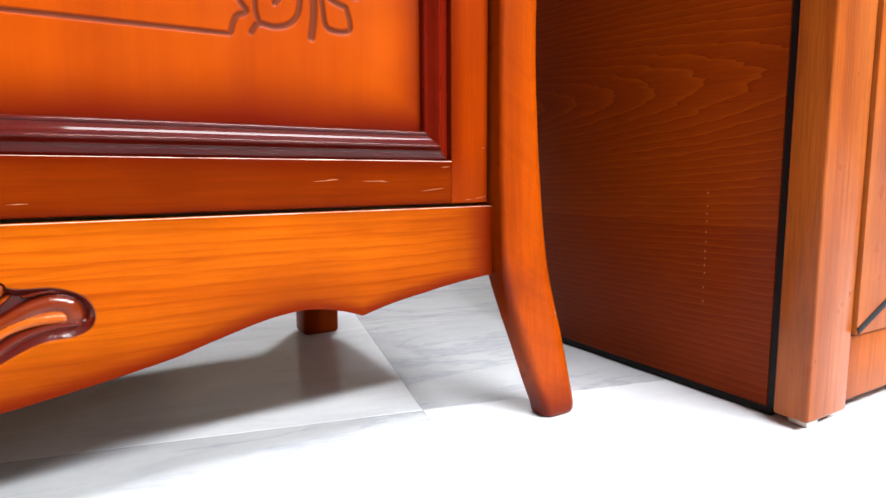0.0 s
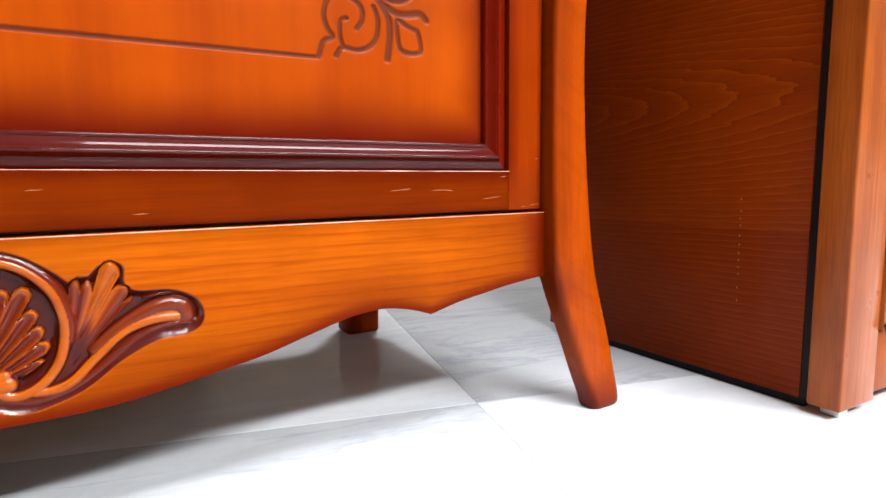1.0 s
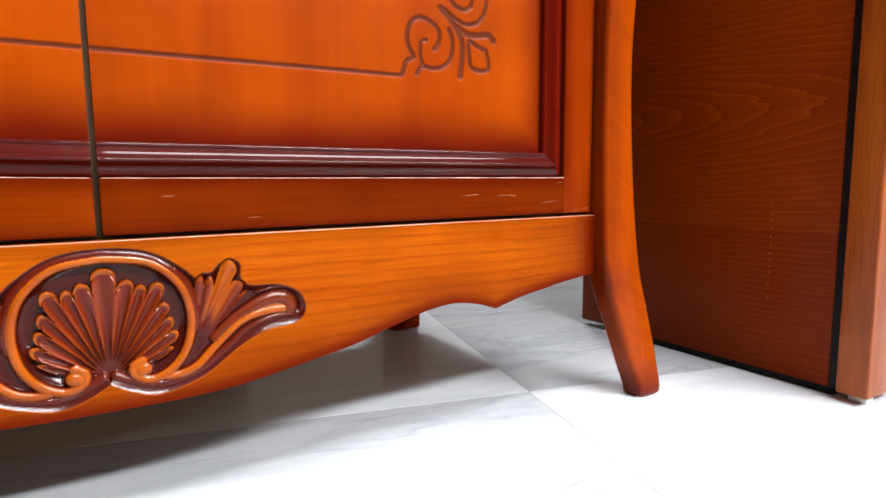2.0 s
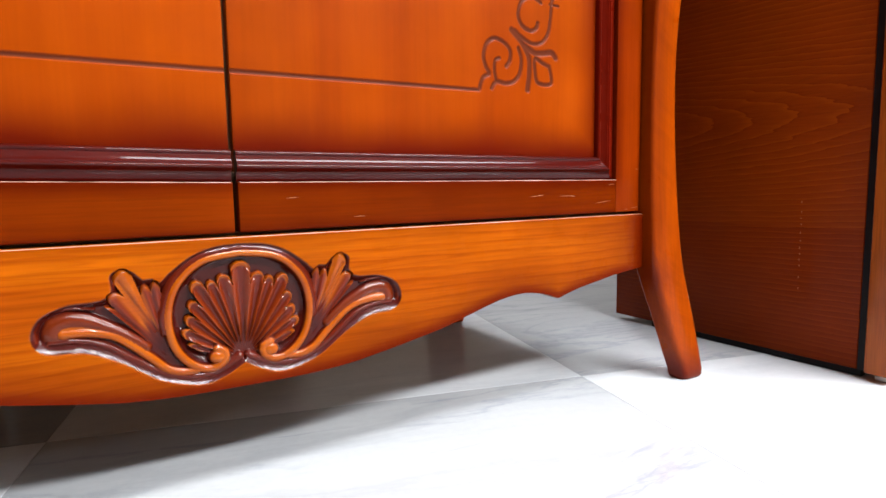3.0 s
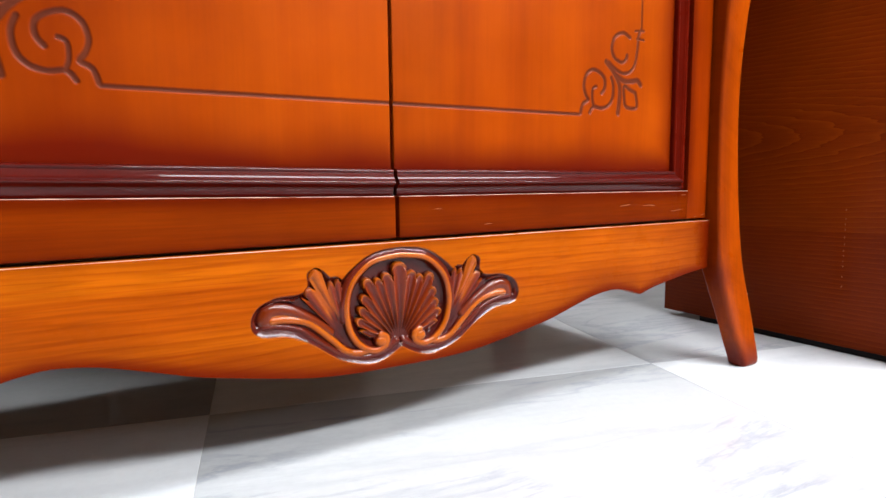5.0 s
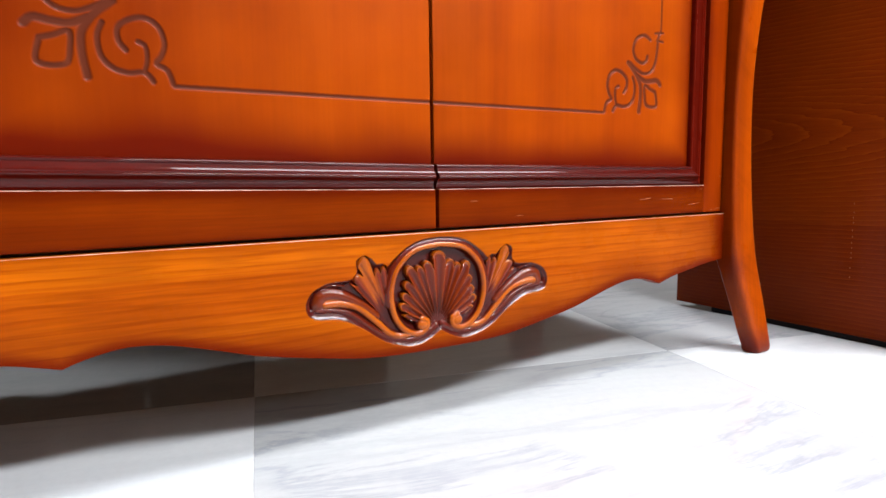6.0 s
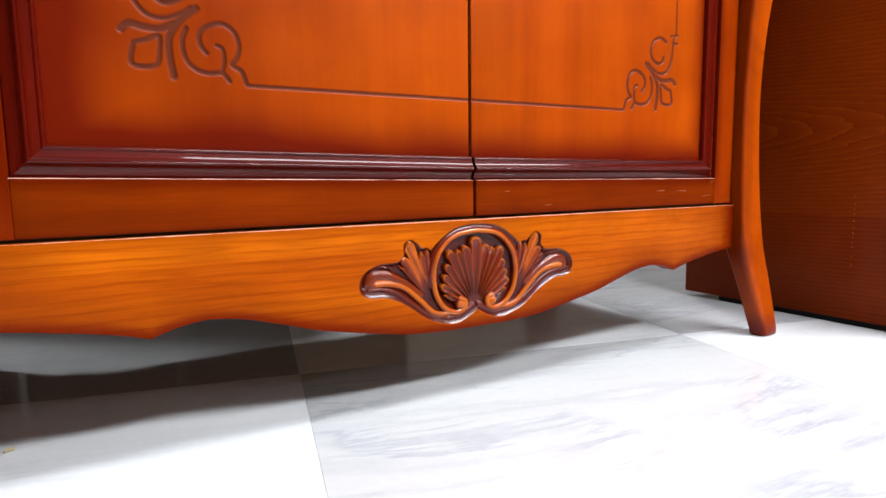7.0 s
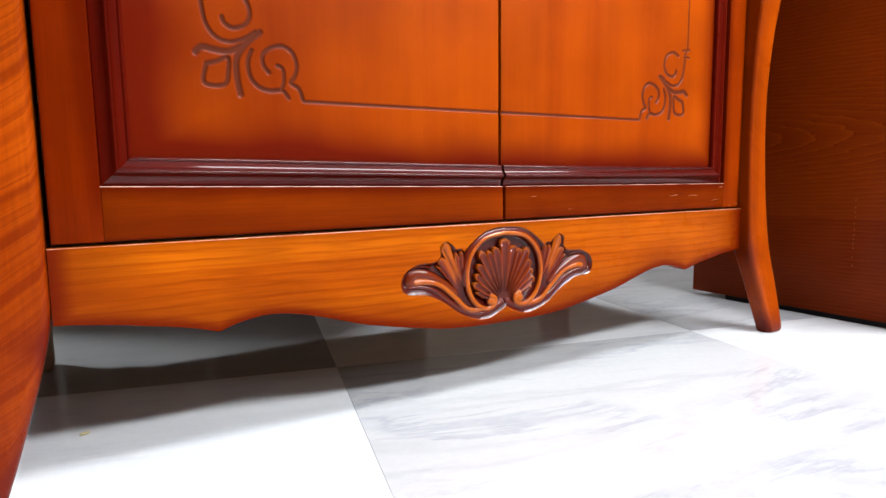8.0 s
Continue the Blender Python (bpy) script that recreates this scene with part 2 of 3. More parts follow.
def part(name, bm, material, parent=None, label="", smooth=True):
    me = bpy.data.meshes.new(name)
    bmesh.ops.recalc_face_normals(bm, faces=bm.faces)
    bm.to_mesh(me)
    bm.free()
    me.materials.append(material)
    if smooth:
        me.polygons.foreach_set("use_smooth", [True] * len(me.polygons))
        me.set_sharp_from_angle(angle=radians(35))
    return tagged(under(new(name, me), parent), label)


def sheet(name, points, material, parent=None, label="", close=False, keep=None, attributes=None, flip=False):
    """A mesh from a grid of points, rows x columns x 3; keep: a mask of cells; attributes: name to rows x columns values."""
    rows, cols, _ = points.shape
    number = np.arange(rows * cols).reshape(rows, cols)
    nxt = np.roll(number, -1, axis=1) if close else number[:, 1:]
    here = number if close else number[:, :-1]
    a, b, c, d = here[:-1], nxt[:-1], nxt[1:], here[1:]
    quads = np.stack([a, d, c, b] if flip else [a, b, c, d], axis=-1)
    quads = quads[keep] if keep is not None else quads.reshape(-1, 4)
    me = bpy.data.meshes.new(name)
    me.from_pydata(points.reshape(-1, 3).tolist(), [], quads.reshape(-1, 4).tolist())
    for key, values in (attributes or {}).items():
        layer = me.attributes.new(key, "FLOAT", "POINT")
        layer.data.foreach_set("value", np.asarray(values, float).ravel())
    me.materials.append(material)
    me.polygons.foreach_set("use_smooth", [True] * len(me.polygons))
    me.set_sharp_from_angle(angle=radians(50))
    return tagged(under(new(name, me), parent), label)


def block(x0, x1, y0, y1, z0, z1, bevel=0.002, segments=2):
    bm = bmesh.new()
    bmesh.ops.create_cube(bm, size=1.0, matrix=Matrix.Translation(((x0 + x1) / 2, (y0 + y1) / 2, (z0 + z1) / 2)) @ Matrix.Diagonal((x1 - x0, y1 - y0, z1 - z0, 1)))
    if bevel:
        bmesh.ops.bevel(bm, geom=bm.edges[:], offset=bevel, segments=segments, profile=0.5, affect="EDGES")
    return bm


def spline(points, step):
    """Points along a smooth curve through the given ones."""
    p = np.array([points[0], *points, points[-1]], float)
    out = []
    for k in range(1, len(p) - 2):
        n = max(2, int(np.linalg.norm(p[k + 1] - p[k]) / step))
        t = np.linspace(0, 1, n, endpoint=False)[:, None]
        out.append(0.5 * (2 * p[k] + (p[k + 1] - p[k - 1]) * t + (2 * p[k - 1] - 5 * p[k] + 4 * p[k + 1] - p[k + 2]) * t ** 2 + (3 * p[k] - p[k - 1] - 3 * p[k + 1] + p[k + 2]) * t ** 3))
    return np.vstack([*out, p[-1:]])


def smoothstep(a, b, v):
    t = np.clip((v - a) / (b - a), 0, 1)
    return t * t * (3 - 2 * t)


def nearest(X, Z, line):
    """Distance from each grid point to a polyline, and how far along it (0 to 1)."""
    best = np.full(X.shape, 9.0)
    where = np.zeros(X.shape)
    box = (X > line[:, 0].min() - 0.02) & (X < line[:, 0].max() + 0.02) & (Z > line[:, 1].min() - 0.02) & (Z < line[:, 1].max() + 0.02)
    x, z = X[box], Z[box]
    b, w = best[box], where[box]
    for k in range(len(line) - 1):
        a, d = line[k], line[k + 1] - line[k]
        t = np.clip(((x - a[0]) * d[0] + (z - a[1]) * d[1]) / max(1e-12, d @ d), 0, 1)
        r = np.hypot(x - a[0] - t * d[0], z - a[1] - t * d[1])
        near = r < b
        b[near], w[near] = r[near], ((k + t) / (len(line) - 1))[near]
    best[box], where[box] = b, w
    return best, where


# ---- room ----
x0, x1, y0, y1 = ROOM
floor = part("floor", block(x0, x1, y0, y1, -0.12, -0.0007, 0), GROUT)
tagged(floor, "pale grey polished porcelain tile floor with thin grout joints", "floor", kind="structure")
part("ceiling", block(x0, x1, y0, y1, CEILING, CEILING + 0.1, 0), CEIL)
tagged(bpy.data.objects["ceiling"], "plain white painted flat ceiling", "ceiling", kind="structure")
for name, box in (("wall_north", (x0, x1, y1, y1 + 0.12)), ("wall_south", (x0, x1, y0 - 0.12, y0)), ("wall_west", (x0 - 0.12, x0, y0, y1)), ("wall_east", (x1, x1 + 0.12, y0, y1))):
    tagged(part(name, block(*box, -0.12, CEILING + 0.1, 0), WALL), "plain brown painted showroom wall", "wall", kind="structure")


def ceiling_lamp(x, y, watts):
    lamp = thing("ceiling_lamp", "round flush white ceiling lamp, switched on", "ceiling lamp", (x, y, CEILING), group="round ceiling lamps")
    bm = bmesh.new()
    rings = [(0.195, 0.0), (0.215, -0.004), (0.225, -0.02), (0.215, -0.034), (0.201, -0.034), (0.197, -0.02)]
    loops = [[bm.verts.new((x + r * math.cos(a), y + r * math.sin(a), CEILING + z)) for a in [k * math.tau / 40 for k in range(40)]] for r, z in rings]
    for a, b in zip(loops, loops[1:]):
        for k in range(40):
            bm.faces.new((a[k], a[(k + 1) % 40], b[(k + 1) % 40], b[k]))
    part("rim", bm, STEEL, lamp)
    data = bpy.data.lights.new("lamp", "AREA")
    data.shape, data.size, data.energy, data.color = "DISK", 0.38, watts, WARM
    bulb = new("lamp", data)
    bulb.location = (x, y, CEILING - 0.022)
    under(bulb, lamp)


def strip_lamp(x, y, length, width, watts):
    lamp = thing("strip_lamp", "long flat white ceiling light panel, switched on", "ceiling lamp", (x, y, CEILING), group="long ceiling light panels")
    for s in (-1, 1):
        part("side_rim", block(x - length / 2, x + length / 2, y + s * width / 2 - 0.006, y + s * width / 2 + 0.006, CEILING - 0.05, CEILING, 0.002), STEEL, lamp)
        part("end_cap", block(x + s * (length / 2 + 0.007) - 0.006, x + s * (length / 2 + 0.007) + 0.006, y - width / 2 - 0.006, y + width / 2 + 0.006, CEILING - 0.05, CEILING, 0.002), STEEL, lamp)
    data = bpy.data.lights.new("lamp", "AREA")
    data.shape, data.size, data.size_y, data.energy, data.color = "RECTANGLE", length - 0.02, width - 0.02, watts, WARM
    tube = new("lamp", data)
    tube.location = (x, y, CEILING - 0.03)
    under(tube, lamp)


for spec in LAMPS:
    ceiling_lamp(*spec)
for spec in STRIPS:
    strip_lamp(*spec)

# ---- the carved cabinet ----
HALF = 0.480          # half the width of the two doors
DOOR_Z0, TOP_Z = 0.2149, 0.905
APRON_TOP = 0.2116
cabinet = thing("cabinet", "honey-orange lacquered two-door cabinet with carved apron and sabre legs", "cabinet")

part("carcass", block(-0.482, 0.482, 0.026, 0.440, 0.200, TOP_Z, 0.002), DARK_INSIDE, cabinet, "dark unfinished carcass behind the doors")
part("top", block(-0.575, 0.575, -0.045, 0.455, TOP_Z + 0.004, TOP_Z + 0.034, 0.008, 3), ORANGE, cabinet)
for s in (-1, 1):
    part("side_panel", block(min(s * 0.484, s * 0.520), max(s * 0.484, s * 0.520), 0.038, 0.436, 0.150, TOP_Z + 0.002, 0.003), STILE, cabinet)

# unseen board added to keep lamp light from passing under this side
part("side_rail", block(-0.538, -0.5205, 0.038, 0.385, 0.030, 0.190, 0.002), STILE_SHADED, cabinet)

# serpentine apron
UNDER = [(0, 0.084), (0.05, 0.0845), (0.09, 0.0872), (0.12, 0.092), (0.15, 0.0975), (0.193, 0.1065), (0.22, 0.1145), (0.25, 0.1235), (0.27, 0.1285), (0.29, 0.1312), (0.307, 0.131), (0.33, 0.1265), (0.3475, 0.1205)]
UNDER2 = [(0.3475, 0.1205), (0.377, 0.1285), (0.415, 0.1355), (0.438, 0.1395), (0.470, 0.1435), (0.490, 0.145)]


def lower_edge(x):
    a, b = spline(UNDER, 0.004), spline(UNDER2, 0.004)
    line = np.vstack([a, b[1:]])
    return np.interp(np.abs(x), line[:, 0], line[:, 1])


front = -0.004

# carved shell ornament, cut into the apron: the field sinks and is glazed dark, the ridges stay flush and honey-coloured
RING = spline([(0, 0.1985), (0.030, 0.1935), (0.0500, 0.1760), (0.0575, 0.153), (0.0555, 0.131), (0.048, 0.1160), (0.037, 0.1065), (0.026, 0.1040), (0.0165, 0.1090), (0.0160, 0.1165), (0.0220, 0.1195)], 0.003)
TAIL_TOP = spline([(0.1345, 0.1470), (0.1330, 0.1530), (0.126, 0.1560), (0.115, 0.1545), (0.103, 0.1490), (0.088, 0.1400), (0.074, 0.1285)], 0.003)
TAIL_MID = spline([(0.129, 0.1465), (0.113, 0.1460), (0.094, 0.1400), (0.074, 0.1225), (0.060, 0.1090), (0.048, 0.1045), (0.038, 0.1045)], 0.003)
TAIL_LOW = spline([(0.130, 0.1500), (0.116, 0.1500), (0.100, 0.1445), (0.086, 0.1350)], 0.003)
LIP = spline([(0.145, 0.1415), (0.1465, 0.150), (0.140, 0.1605), (0.126, 0.1655), (0.108, 0.163)], 0.003)
# points, radius at start and end, level under the apron's face, honey colour left on the ridge
OUTER_ROLL = spline([(0, 0.2015), (0.030, 0.1965), (0.0520, 0.1785), (0.0610, 0.154), (0.0600, 0.138)], 0.003)
LOW_ROLL = spline([(0.137, 0.1415), (0.120, 0.1405), (0.102, 0.1345), (0.084, 0.1208), (0.066, 0.1078), (0.050, 0.1012), (0.033, 0.0990), (0.017, 0.1032), (0.004, 0.1100)], 0.003)
RIDGES = [
    (OUTER_ROLL, 0.0066, 0.0040, 0.0008, 0.0),
    (RING, 0.0038, 0.0042, -0.0002, 1.0),
    (spline([(0.0210, 0.1125), (0.0230, 0.1130)], 0.002), 0.0064, 0.0064, -0.0012, 1.0),
    (TAIL_TOP, 0.0085, 0.0045, 0.0008, 0.12),
    (TAIL_LOW, 0.0022, 0.0016, 0.0016, 0.85),
    (TAIL_MID, 0.0042, 0.0040, 0.0002, 1.0),
    (LOW_ROLL, 0.0036, 0.0042, 0.0016, 0.0),
    (LIP, 0.0026, 0.0014, 0.0022, 0.0),
]
# leaf lobes fan out beside the ring
LEAF_ROOT = (0.0575, 0.1170)
LEAF = [(0.0580, 0.1700), (0.0660, 0.1815), (0.0735, 0.1790), (0.0890, 0.1925), (0.0985, 0.1735), (0.1015, 0.1645)]
SHELL = [(0.0, 0.1915), (0.0165, 0.1812), (0.0250, 0.1770), (0.0375, 0.1775), (0.0415, 0.1610), (0.0445, 0.1490), (0.0480, 0.1375), (0.0445, 0.1255)]
OUTLINE = [(0, 0.2068), (0.020, 0.2052), (0.038, 0.1990), (0.0560, 0.1860), (0.0620, 0.1800), (0.067, 0.1835), (0.0735, 0.183), (0.079, 0.189), (0.088, 0.1925), (0.0965, 0.188), (0.0965, 0.1755), (0.104, 0.1700), (0.126, 0.1685), (0.1425, 0.161), (0.1490, 0.149), (0.1465, 0.1380), (0.136, 0.1325), (0.116, 0.1305), (0.093, 0.1195), (0.068, 0.1020), (0.046, 0.0935), (0.030, 0.0915), (0.014, 0.0965), (0.0, 0.1045)]
DEPTH = 0.0062


def inside(X, Z, line):
    hit = np.zeros(X.shape, bool)
    for (ax, az), (bx, bz) in zip(line, np.roll(line, -1, axis=0)):
        crosses = (az > Z) != (bz > Z)
        hit ^= crosses & (X < (bx - ax) * (Z - az) / (bz - az + 1e-15) + ax)
    return hit


cols = np.concatenate([-np.linspace(0.152, 0.4835, 90)[::-1], np.linspace(-0.1515, 0.1515, 461), np.linspace(0.152, 0.4835, 90)])
cols = np.unique(np.round(np.concatenate([cols, [-0.3475, 0.3475]]), 5))
low = lower_edge(cols)
fracs = np.concatenate([np.linspace(0.006, 0.965, 176), [0.99, 1.0]])
X = np.tile(cols, (len(fracs), 1))
Z = low[None, :] + (APRON_TOP - low)[None, :] * fracs[:, None]
A = np.abs(X)
half_line = spline(OUTLINE, 0.003)
closed = np.vstack([half_line, half_line[::-1] * (-1, 1)])
rim, _ = nearest(A, Z, half_line)
within = inside(X, Z, closed)
grainy = np.array([[noise.noise((float(a) * 240, float(b) * 240, 1.7)) for a, b in zip(ra, rb)] for ra, rb in zip(X, Z)])
# the lower walls of the cut are hollowed out flatter than the upper ones
rising = smoothstep(0.1, 0.6, np.gradient(rim, axis=0) / np.maximum(np.gradient(Z, axis=0), 1e-6))
hollow = DEPTH * smoothstep(-0.0006, 0.0072, rim) * (1 - rising) + 0.0054 * (1 - np.exp(-rim * 0.8 / 0.0054)) * rising
depth = np.where(within, hollow - DEPTH * 0.012, 0)
depth = depth + np.where(within, 0.0028 * smoothstep(0.003, 0.010, rim) * (1 - smoothstep(0.050, 0.057, np.hypot(A, 1.15 * (Z - 0.150)))), 0)
honey = np.where(within, 1 - smoothstep(0.0000, 0.0012, rim), 1.0)
brown = np.where(within, 0.10, 0.0)
# the fan of the shell
root = 0.1075
ang = np.arctan2(A, Z - root)
reach = np.hypot(A, Z - root)
tip_ang = np.array([math.atan2(a, b - root) for a, b in SHELL])
tip_len = np.array([math.hypot(a, b - root) for a, b in SHELL])
u = np.interp(ang, tip_ang, np.arange(len(SHELL)))
past = np.clip((ang - tip_ang[-1]) / 0.07, 0, 1)
lobe = np.clip(np.round(u).astype(int), 0, len(SHELL) - 1)
edge_len = tip_len[lobe] - 0.0085 * (1 - np.sqrt(np.clip(1 - (1.94 * (u - lobe)) ** 2, 0, 1))) - 0.012 * past
fan = within & (reach < edge_len) & (past < 0.999) & (Z > root)
q = np.clip(reach / edge_len, 0, 1)
flute = 0.5 + 0.5 * np.cos(2 * np.pi * u)
large = np.exp(-(u / 0.5) ** 4) + np.exp(-((u - 3) / 0.5) ** 4)
gap = edge_len - reach
rib = (1 - flute) ** 1.5
body = smoothstep(0.08, 0.4, q) * smoothstep(0.003, 0.007, gap)
fan_depth = 0.0066 - 0.0046 * q ** 0.8 - 0.0026 * rib * body + 0.0006
fan_depth += -0.0010 * (1 - smoothstep(0.0016, 0.0034, gap)) + 0.0026 * (1 - smoothstep(0.0, 0.0012, gap))
lip = (1 - smoothstep(0.0026 + 0.0010 * large, 0.0040 + 0.0010 * large, gap)) * smoothstep(0.4, 0.6, q)
depth = np.where(fan, fan_depth, depth)
honey = np.where(fan, np.maximum(0.9 * lip, 0.20 * rib * body), honey)
brown = np.where(fan, (0.45 + 0.55 * rib) * (1 - lip) * (0.35 + 0.65 * smoothstep(0.15, 0.6, q)), brown)
# the leaf beside it, high and honey-coloured at the big lobe, dark towards the root
lx, lz = A - LEAF_ROOT[0], Z - LEAF_ROOT[1]
leaf_ang = np.arctan2(lx, lz)
leaf_len = np.hypot(lx, lz)
lobe_ang = np.array([math.atan2(a - LEAF_ROOT[0], b - LEAF_ROOT[1]) for a, b in LEAF])
lobe_len = np.array([math.hypot(a - LEAF_ROOT[0], b - LEAF_ROOT[1]) for a, b in LEAF])
lu = np.interp(leaf_ang, lobe_ang, np.arange(len(LEAF)))
leaf_lobe = np.clip(np.round(lu).astype(int), 0, len(LEAF) - 1)
leaf_edge = lobe_len[leaf_lobe] - 0.0095 * (1 - np.sqrt(np.clip(1 - (1.94 * (lu - leaf_lobe)) ** 2, 0, 1)))
leaf = within & (leaf_ang > lobe_ang[0]) & (leaf_ang < lobe_ang[-1]) & (leaf_len < leaf_edge) & (A > 0.060)
lq = np.clip(leaf_len / leaf_edge, 0, 1)
lflute = 0.5 + 0.5 * np.cos(2 * np.pi * lu)
big = np.exp(-((lu - 3.0) / 0.85) ** 2)
leaf_depth = 0.0058 - 0.0030 * lq - 0.0015 * lflute * smoothstep(0.2, 0.6, lq) - 0.0012 * big * lq + 0.0022 * smoothstep(0.95, 1.0, lq)
depth = np.where(leaf, leaf_depth, depth)
honey = np.where(leaf, np.maximum(0.92 * smoothstep(0.32, 0.6, big) * smoothstep(0.36, 0.56, lq), 0.45 * smoothstep(0.9, 0.95, lq)) * (1 - smoothstep(0.97, 1.0, lq)), honey)
brown = np.where(leaf, (0.35 + 0.6 * lflute) * smoothstep(0.15, 0.5, lq), brown)
for line, ra, rb, level, shine in RIDGES:
    d, w = nearest(A, Z, line)
    r = ra + (rb - ra) * w
    crest = np.clip(1 - (d / r) ** 2, 0, 1)
    cut_to = level + (DEPTH - 0.0006 - level) * (1 - crest ** (0.42 if shine > 0.5 else 0.85))
    over = within & (d < r) & (cut_to < depth)
    depth = np.where(over, cut_to, depth)
    honey = np.where(over, shine * smoothstep(0.28, 0.62, crest), honey)
    brown = np.where(over, 0.45 * smoothstep(0.05, 0.4, crest), brown)
vein, _ = nearest(A, Z, spline([(0.066, 0.140), (0.079, 0.162), (0.0905, 0.182)], 0.003))
depth = depth + np.where(within, 0.0012 * np.exp(-(vein / 0.0011) ** 2), 0)
depth = np.where(within, depth + 0.00005 * grainy, depth)
honey = np.clip(honey, 0, 1)
glaze_face = np.where(within, (1 - honey) * (1 - np.clip(brown, 0, 1)), 0)
ruddy = np.where(within, (1 - honey) * np.clip(brown, 0, 1) / np.maximum(1 - glaze_face, 1e-3), 0)
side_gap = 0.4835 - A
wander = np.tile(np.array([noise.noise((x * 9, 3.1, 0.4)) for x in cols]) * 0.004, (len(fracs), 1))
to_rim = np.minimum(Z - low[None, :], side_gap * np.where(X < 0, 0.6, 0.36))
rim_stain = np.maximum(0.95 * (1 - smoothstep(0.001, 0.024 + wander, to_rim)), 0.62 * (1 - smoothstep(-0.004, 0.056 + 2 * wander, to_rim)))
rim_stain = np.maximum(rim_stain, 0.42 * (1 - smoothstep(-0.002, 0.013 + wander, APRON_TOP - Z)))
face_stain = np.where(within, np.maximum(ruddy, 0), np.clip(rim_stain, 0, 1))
Y = front + depth
Y[-1] += 0.0012
Z[-1] -= 0.0003
face = np.stack([X, Y, Z], -1)
cut_out = within[:-1, :-1] & within[1:, :-1] & within[:-1, 1:] & within[1:, 1:]
edge_row = lambda y, z: np.stack([cols, np.full_like(cols, y), z], 1)[None]
over_top = np.full_like(cols, APRON_TOP)
shell_rows = np.concatenate([edge_row(0.018, over_top * 0 + low), edge_row(front + 0.002, low), face, edge_row(front + 0.0035, over_top), edge_row(0.018, over_top), edge_row(0.018, low)])
pad = lambda a, v: np.concatenate([np.full((2, len(cols)), v), a, np.full((3, len(cols)), 0.0)])
board_keep = np.ones((len(shell_rows) - 1, len(cols) - 1), bool)
board_keep[2:2 + len(fracs) - 1] = ~cut_out
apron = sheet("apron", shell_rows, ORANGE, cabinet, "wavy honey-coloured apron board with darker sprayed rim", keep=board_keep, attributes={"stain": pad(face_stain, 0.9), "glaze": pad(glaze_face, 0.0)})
sheet("carved_ornament", face, CARVED, cabinet, "carved shell and leaf scroll ornament, dark glaze with honey ridges", keep=cut_out, attributes={"glaze": glaze_face, "stain": face_stain})

# legs
LEG_Z = [0, 0.010, 0.035, 0.08, 0.11, 0.15, 0.20, 0.25, 0.30, 0.35, 0.40, 0.45, 0.50, 0.55, 0.63, 0.72, 0.82, TOP_Z + 0.003]
LEG_OUT = [0.5665, 0.5670, 0.5635, 0.5560, 0.5500, 0.5430, 0.5390, 0.5360, 0.5335, 0.5315, 0.5310, 0.5325, 0.5360, 0.5410, 0.549, 0.552, 0.548, 0.540]
LEG_IN = [0.5250, 0.5235, 0.5150, 0.5015, 0.4930, 0.4850, 0.4842, 0.4842, 0.4842, 0.4842, 0.4842, 0.4842, 0.4842, 0.4842, 0.4842, 0.4842, 0.4842, 0.4842]
LEG_Y = [-0.0385, -0.0390, -0.0360, -0.0310, -0.0275, -0.0235, -0.0195, -0.0170, -0.0155, -0.0150, -0.0155, -0.0175, -0.0205, -0.0250, -0.030, -0.031, -0.026, -0.018]
LEG_DEEP = [0.027, 0.028, 0.028, 0.029, 0.031, 0.036, 0.048, 0.056, 0.056, 0.056, 0.056, 0.056, 0.056, 0.057, 0.058, 0.058, 0.056, 0.055]


